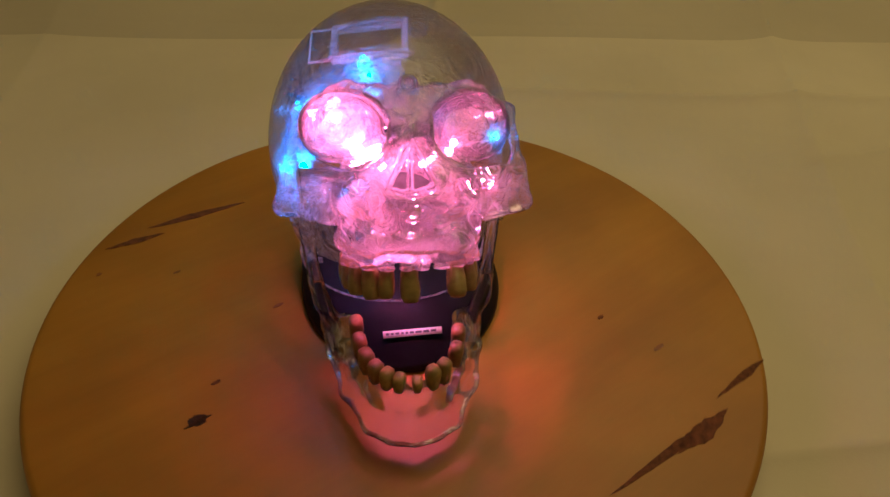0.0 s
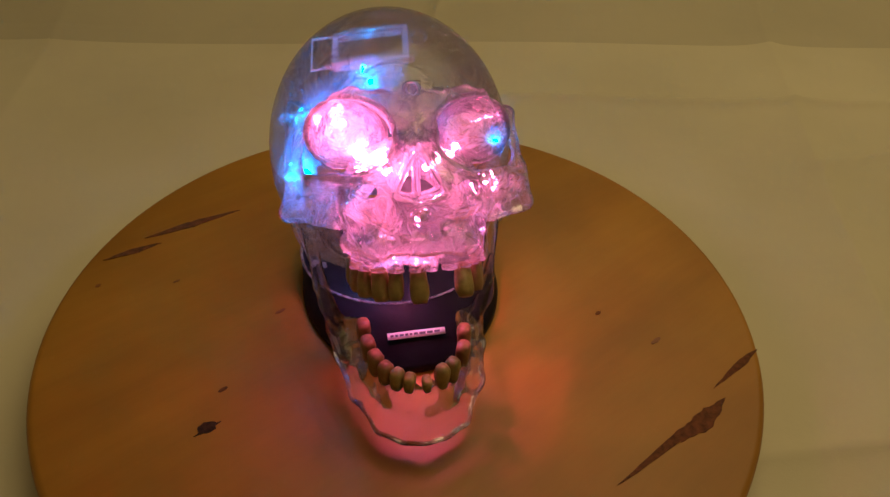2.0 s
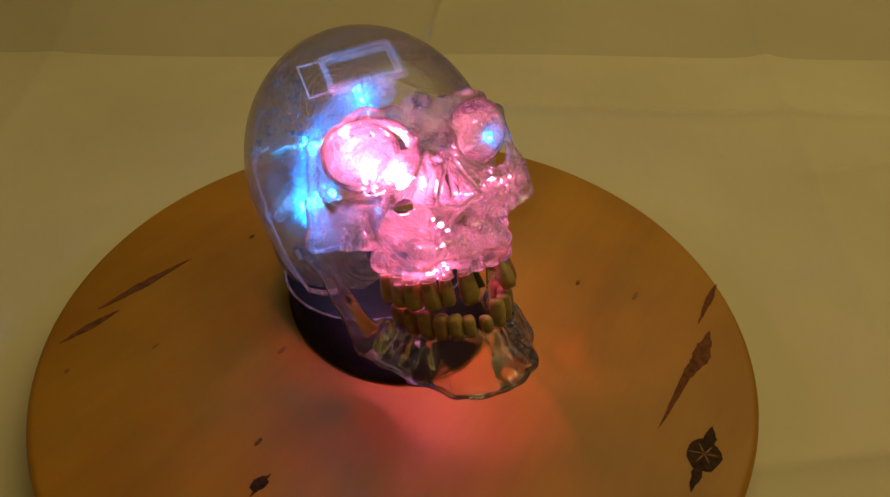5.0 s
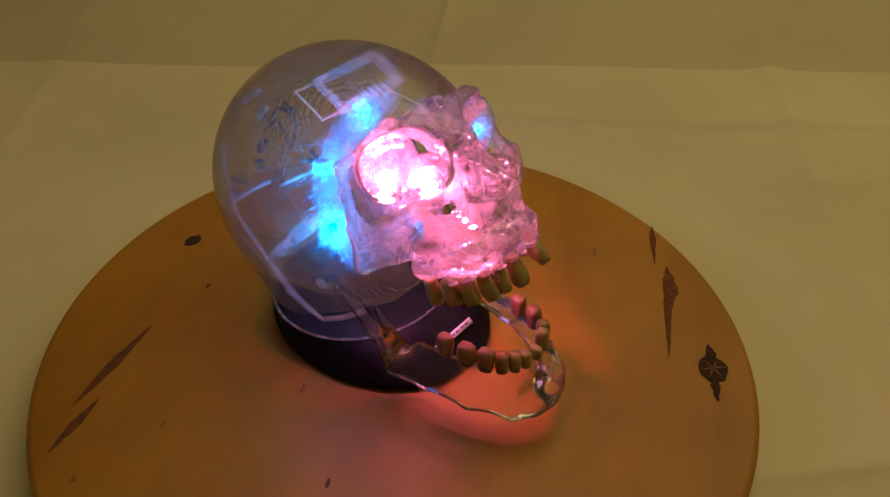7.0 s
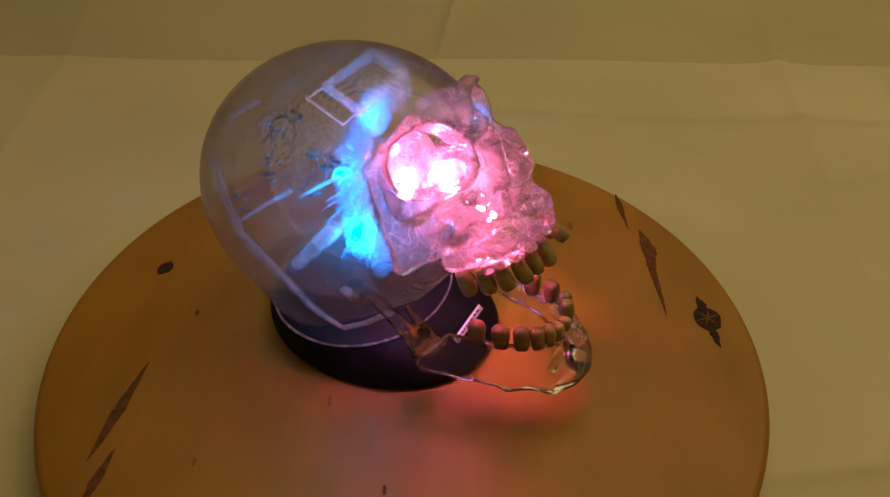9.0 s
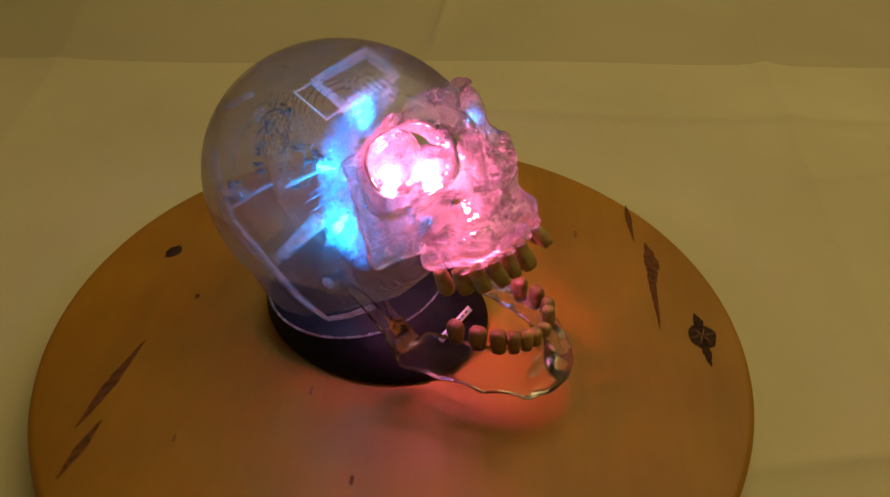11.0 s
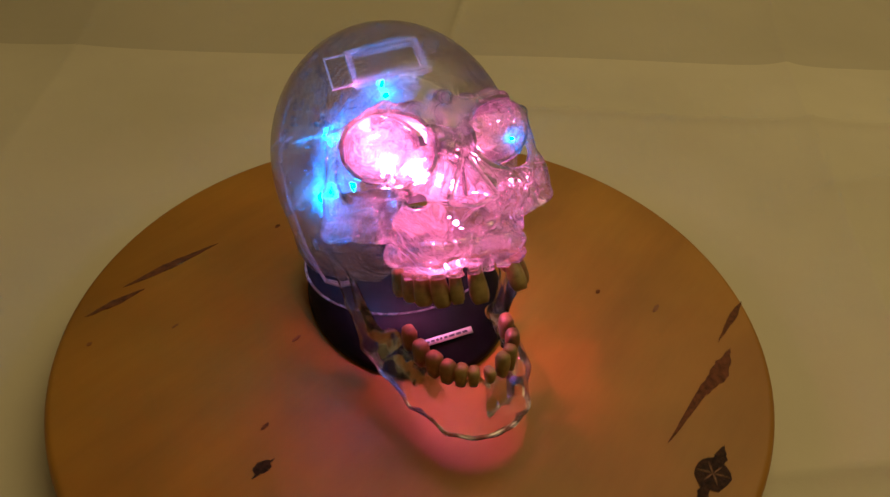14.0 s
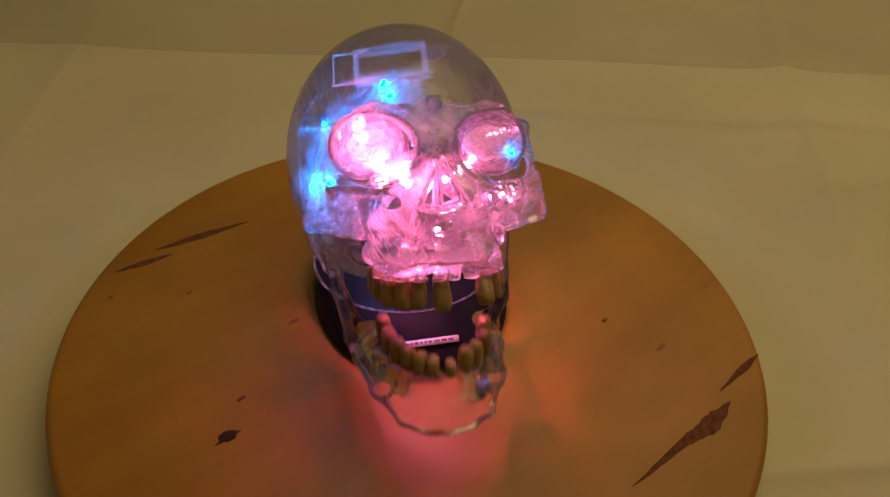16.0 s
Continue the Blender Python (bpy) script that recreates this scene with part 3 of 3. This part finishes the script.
def jaw_field(p):
    q = [np.abs(p[0]), p[1], p[2]]
    # the branch: a thin plate between the hinge knuckle, the front spur and the corner
    d = s_rod(q, (46, -23, -34), (42, -38, -56), 3.6, 3.2)
    d = join(d, s_rod(q, (42, -42, -42), (39, -50, -62), 2.0, 3.4), 4)
    for k in range(6):
        t = k / 5
        top = (42 - 3 * t, -38 - 13 * t, -56 - 4 * t)
        low = (37 - 6 * t, -42 - 12 * t, -80 + 6 * t)
        d = join(d, s_rod(q, top, low, 2.8, 3.2), 3)
    for i in range(4):
        d = join(d, s_rod(q, LOWER[i], LOWER[i + 1], 4.0 + 0.35 * i), 4)
        d = join(d, s_rod(q, UPPER[i], UPPER[i + 1], 3.6), 3)
        for w in (0.25, 0.5, 0.75):
            mid = [tuple(LOWER[k][j] * w + UPPER[k][j] * (1 - w) for j in range(3)) for k in (i, i + 1)]
            d = join(d, s_rod(q, mid[0], mid[1], 2.6 + 0.25 * i), 5)
    d = join(d, s_rod(q, (0, -109, -83), (9, -107, -88), 5.0), 6)
    # tooth sockets along the gum
    for u in (8, 24, 40, 56, 72):
        x, y, _ = arch(u, -101, 24, 44)
        d = join(d, s_rod(q, (x, y, -72), (x * 1.02, y, -68), 3.4, 3.0), 1.5)
    return d + 0.16 * ripple(p, 4.2) + 0.35 * folds(p, 9.0)


def tooth_bm(w, d, h, seed):
    """One tooth, root up, its crown a rounded block that narrows to the neck."""
    rnd = random.Random(seed)
    bm, n, rows = bmesh.new(), 10, 7
    rings = []
    for k in range(rows):
        t = k / (rows - 1)
        s = (0.70, 0.95, 1.0, 0.98, 0.92, 0.84, 0.76)[k]
        z = -h * (1 - t) + (0.0 if k else 0.0003)
        ring = []
        for i in range(n):
            a = 2 * math.pi * i / n
            c, e = math.cos(a), math.sin(a)
            ring.append(bm.verts.new((w / 2 * s * math.copysign(abs(c) ** 0.65, c) * rnd.uniform(0.96, 1.04), d / 2 * s * math.copysign(abs(e) ** 0.65, e), z)))
        rings.append(ring)
    for a, b in zip(rings, rings[1:]):
        for i in range(n):
            j = (i + 1) % n
            bm.faces.new((a[i], a[j], b[j], b[i]))
    bm.faces.new(rings[0][::-1])
    bm.faces.new(rings[-1])
    return bm


def arch(u, front, half, depth):
    """A place on the arch of teeth, by the angle u from its middle, and the way it faces."""
    a = radians(u)
    x, y = half * math.copysign(abs(math.sin(a)) ** 0.85, a), front + depth * (1 - math.cos(a) ** 0.65)
    return x, y, math.degrees(math.atan2(depth * math.sin(a), half * math.cos(a)))


def at_mm(c):
    return Matrix.Translation([v / 1000 for v in c])


def skull():
    s = tagged(new("light_up_skull"), "clear plastic skull lamp glowing pink and blue inside", "skull lamp")
    # an oval foot; its upper edge lies further back, so the front slopes
    bm = lathe([(0, 0.0), (0.96, 0.0), (1.0, 0.0015), (1.0, 0.004), (0.985, 0.006), (0.6, 0.0195), (0.58, 0.0203), (0, 0.0203)], 96)
    for v in bm.verts:
        k = min(1.0, max(0.0, (v.co.z - 0.006) / 0.0135))
        r = math.hypot(v.co.x, v.co.y) or 1.0
        grow = min(1.0, r / 0.6) if k > 0 else 1.0
        low = (v.co.x * 0.056, v.co.y * 0.068)
        up = (-0.001 + v.co.x / 0.6 * 0.0535 if r else 0, 0.011 + v.co.y / 0.6 * 0.047)
        v.co.x, v.co.y = low[0] * (1 - k) + up[0] * k, low[1] * (1 - k) + up[1] * k
    base = part("base", bm, BLACK, s, "oval black plastic base with a sloping front")
    ring = lathe([(0.0540, 0.0204), (0.0548, 0.0206), (0.0551, 0.0211), (0.0548, 0.0216), (0.0540, 0.0217), (0.0534, 0.0211), (0.0540, 0.0204)], 96)
    for v in ring.verts:
        v.co.x, v.co.y = v.co.x * 0.985 - 0.001, v.co.y * 0.875 + 0.011
    part("rim", ring, FROST, base, "clear rim ring")
    # the label strip lies on the sloping front of the base
    slope = pose(0.001, -0.0535, 0.0148, 32, 0, 0)
    strip = part("label_strip", box_bm(-0.015, -0.0018, 0, 0.015, 0.0018, 0.0004), WHITE, base, "white label strip with faded print", slope)
    x = -0.0135
    rnd = random.Random(4)
    while x < 0.012:
        w = rnd.uniform(0.0012, 0.0034)
        part("print_bar", box_bm(x, -0.0006, 0.0004, x + w, 0.0006, 0.0005), INK, strip, smooth=False)
        x += w + 0.0008
    skin_part("cranium", cranium_field, (-68, -90, -54), (62, 90, 74), 1.15, CLEAR, s, HEAD, "clear thin-walled braincase")
    face = skin_part("face", face_field, (-66, -110, -52), (66, -30, 40), 0.95, FACE, s, HEAD, "thick clear face with deep eye sockets")
    for low, high in ((-50, -4), (4, 50)):
        skin_part("eye_socket", socket_field, (low, -96, -10), (high, -44, 36), 0.9, SOCKET, face, Matrix.Identity(4), "hazy cup of an eye socket")
    # the reddish upper tooth has the diodes' pink light put into its colour
    for u, wide, long, lean, fore, mat in ((-84, 8, 12.5, 0, -4, TOOTH), (-70, 8.5, 13, 0, -6, TOOTH), (-54, 8.5, 13.5, 2, -8, TOOTH), (-37, 8.5, 14, -3, -10, TOOTH), (-20, 7, 13, 3, -10, TOOTH),
                                           (-3, 9, 14.5, -2, -10, TOOTH), (36, 9, 14.5, 0, -30, TOOTH), (55, 8.5, 14, -4, -16, PINK_TOOTH), (71, 8.5, 13, 0, -8, TOOTH), (85, 8, 12.5, 0, -4, TOOTH)):
        x, y, turn = arch(u, -95, 27, 36)
        part("upper_tooth", tooth_bm((wide - 0.9) / 1000, 0.0070, long / 1000, u + 100), mat, face, m=at_mm((x, y, -42)) @ pose(0, 0, 0, fore, lean, 0) @ pose(0, 0, 0, 0, 0, turn))
    jaw = skin_part("jaw", jaw_field, (-54, -118, -100), (54, -12, -24), 1.2, JAW, s, HEAD @ Matrix.Translation([v / 1000 for v in HINGE]), "clear hinged lower jaw", HINGE)
    for u, wide, long, kind in ((-84, 9.5, 12, 1), (-70, 10, 12, 1), (-54, 9.5, 12, 1), (-39, 8, 11, 1), (-25, 7.0, 10.5, 0), (-12, 6.5, 9, 0), (2, 5.5, 7.0, 0), (17, 7, 12, 0), (31, 7, 12.5, 0), (56, 9.0, 12, 1), (74, 9.5, 12, 1)):
        x, y, turn = arch(u, -101, 23.5, 45)
        part("lower_tooth", tooth_bm((wide - 1.0) / 1000, 0.0068, long / 1000, u + 300), PINK_TOOTH if kind else TOOTH, jaw,
             m=at_mm((x - HINGE[0], y - HINGE[1], -68.5 - HINGE[2])) @ pose(0, 0, 0, 180, 0, 0) @ pose(0, 0, 0, 0, 0, -turn))
    for side in (-1, 1):
        part("hinge_pin", rod_bm((side * 0.041, -0.022, -0.033), (side * 0.052, -0.022, -0.033), 0.0055), CLEAR, s, "clear hinge pin", HEAD)
        part("hinge_cap", rod_bm((side * 0.052, -0.022, -0.033), (side * 0.0535, -0.022, -0.033), 0.0030), FROST, s, "", HEAD)
        part("screw_post", rod_bm((side * 0.053, 0.001, -0.0165), (side * 0.047, -0.028, -0.0035), 0.0030, 0.0038), FROST, s, "clear screw post", HEAD)
    for side in (-1, 1):
        for off in (0.0, 2.6):
            bm = chain_bm([Vector((side * x, y + off, z + 0.3 * off)) / 1000 for x, y, z in SEAM], 0.0008)
            part("seam", bm, FROST, s, "moulding seam", HEAD)
    # a raised frame on the forehead, with a narrower one beside it
    plate = HEAD @ Matrix.Translation((-0.0137, -0.0487, 0.0472)) @ pose(0, 0, 0, 0, 0, -10) @ pose(0, 0, 0, 0, -5, 0) @ pose(0, 0, 0, 46)
    bm = bmesh.new()
    for x0, y0, x1, y1 in ((-0.0165, -0.0105, 0.0165, -0.0080), (-0.0165, 0.0080, 0.0165, 0.0105), (-0.0165, -0.0080, -0.0140, 0.0080), (0.0140, -0.0080, 0.0165, 0.0080),
                           (-0.0265, -0.0100, -0.0165, -0.0092), (-0.0265, 0.0092, -0.0165, 0.0100), (-0.0265, -0.0092, -0.0257, 0.0092)):
        bmesh.ops.create_cube(bm, size=1.0, matrix=Matrix.Translation(((x0 + x1) / 2, (y0 + y1) / 2, 0)) @ Matrix.Diagonal((x1 - x0, y1 - y0, 0.003 if x0 > -0.0166 else 0.0008, 1)))
    part("forehead_frame", bm, FROST, s, "frosted rectangular frame in the forehead", plate, smooth=False)
    part("tab", rod_bm((0.006, -0.0150, -0.001), (0.006, -0.0150, 0.002), 0.0040), FROST, s, "", plate)
    for c, r in (((0.021, 0.004), 0.0035), ((0.017, -0.009), 0.0014)):
        part("moulding_mark", lathe([(r, 0), (r + 0.0006, 0.0004), (r, 0.0008), (r - 0.0006, 0.0004), (r, 0)], 20), FROST, s, "", plate @ Matrix.Translation((*c, -0.001)))
    # thin wires and a small circuit board inside
    rnd = random.Random(11)
    for k in range(5):
        c0 = Vector((-30 + rnd.uniform(-6, 6), -12 + rnd.uniform(-8, 14), 30 + rnd.uniform(-12, 8)))
        bm = chain_bm([(c0 + Vector((rnd.uniform(-2, 2), 11 * math.cos(a + k), 10 * math.sin(a + k * 0.7)))) / 1000 for a in np.linspace(0, 2.6, 9)], 0.0006, 6)
        part("wire", bm, BOARD, s, "thin dark wire", HEAD)
    for x, y, z in [(-38, -26, 48), (-39, -30, 45), (-49, -12, 36), (-50, -14, 34), (-53, -9, 29), (-53, -12, 27), (-54, 19, 21), (-55, 10, 22), (-54, 26, 15), (-56, 14, 16), (-57, 11, 14), (-47, -31, 31), (-45, -43, 26), (-47, -40, 23), (-45, -46, 23), (-53, -30, 16)]:
        bm = bmesh.new()
        for _ in range(3):
            c = Vector((x + rnd.uniform(-2, 2), y + rnd.uniform(-2.5, 2.5), z + rnd.uniform(-2, 2))) * 0.00097
            bmesh.ops.create_icosphere(bm, subdivisions=1, radius=rnd.uniform(0.0006, 0.0015), matrix=Matrix.Translation(c) @ Matrix.Diagonal((1, rnd.uniform(0.6, 1.6), rnd.uniform(0.5, 1.2), 1)))
        part("solder_drop", bm, BOARD, s, "", HEAD)
    # added bars where the cranium only reflects streaks of light
    for path in [[(-56, 17, 11), (-57, -3, 16), (-55, -18, 19)], [(-36, 16, 53), (-35, 5, 55), (-34, -5, 56)], [(-44, -11, 45), (-42, -12, 47), (-40, -15, 49)], [(-54, -25, 16), (-51, -35, 18), (-47, -44, 19)]]:
        part("reflection_streak", chain_bm([Vector(c) / 1000 for c in path], 0.0009), FROST, s, "frosted bar standing in for a reflected streak of light", HEAD)
    part("circuit_board", box_bm(-0.020, -0.034, -0.020, 0.020, -0.0325, 0.012, 0.0004), BOARD, s, "small dark circuit board", HEAD)
    # diodes
    # added hazy bodies where blue glow shows as a patch and a flare
    skin_part("added_glow_guide", guide_field, (-58, -56, -38), (4, -16, 44), 0.9, GLOW_GUIDE, s, HEAD, "added hazy ribbed band standing in for a patch of blue glow")
    skin_part("added_glow_guide", lambda p: s_ellipsoid(p, (40.5, -62, 7), (2.6, 5.5, 7)) + 1.6 * folds(p, 1.7), (35, -70, -3), (47, -54, 17), 0.7, GLOW_GUIDE, s, HEAD, "added hazy ribbed chip standing in for a blue flare beside the eye socket")
    # the red ones in the gum, right cheek and right socket are added fill
    for c, mat, r in (((-13, -68, 0), RED, 0.0032), ((2, -70, -26), RED, 0.0012), ((33, -67, -11), RED, 0.0011), ((7, -66, -4), RED, 0.0015), ((-22, -56, 4), RED, 0.0024), ((22, -56, 4), RED, 0.0013), ((-45, -37, -8), BLUE, 0.0021), ((-38, -36, 17), BLUE, 0.0016),
                      ((40.5, -58, 6), BLUE, 0.0008), ((-14, -43, 33), BLUE, 0.0012)):
        bm = bmesh.new()
        bmesh.ops.create_uvsphere(bm, u_segments=16, v_segments=10, radius=r)
        part("diode", bm, mat, s, "glowing diode, some added as fill", HEAD @ Matrix.Translation([v / 1000 for v in c]))
    return s, jaw


room()
table()
tablecloth()
tablecloth(shade_band=True)
TURNTABLE = turntable()
SKULL, JAW_PART = skull()


# ---------------------------------------------------------------- what moves
def motions():
    spin = [(r[0], r[7]) for r in ROWS]
    walk(TURNTABLE, [(t, pose(0, 0, 0, 0, 0, a)) for t, a in spin])
    walk(SKULL, [(t, pose(0, 0, 0, 0, 0, a) @ pose(*BASE, 0, 0, SKULL_YAW)) for t, a in spin])
    hinge = HEAD @ Matrix.Translation([v / 1000 for v in HINGE])
    bite = [(0.0, 1.02), (4.2, 1.02), (4.3, 0.45), (4.4, 0), (5.4, 0), (5.6, 0.95), (7.2, 0.95), (7.3, 0.4), (7.4, 0), (8.3, 0), (8.4, 0.5), (8.5, 0.87), (12.2, 0.87), (12.3, 0.45), (12.4, 0),
            (13.4, 0), (13.5, 0.6), (13.6, 0.88), (15.9, 0.88), (16.0, 0.55)]
    walk(JAW_PART, [(t, hinge @ pose(0, 0, 0, JAW_OPEN * k)) for t, k in bite])


motions()
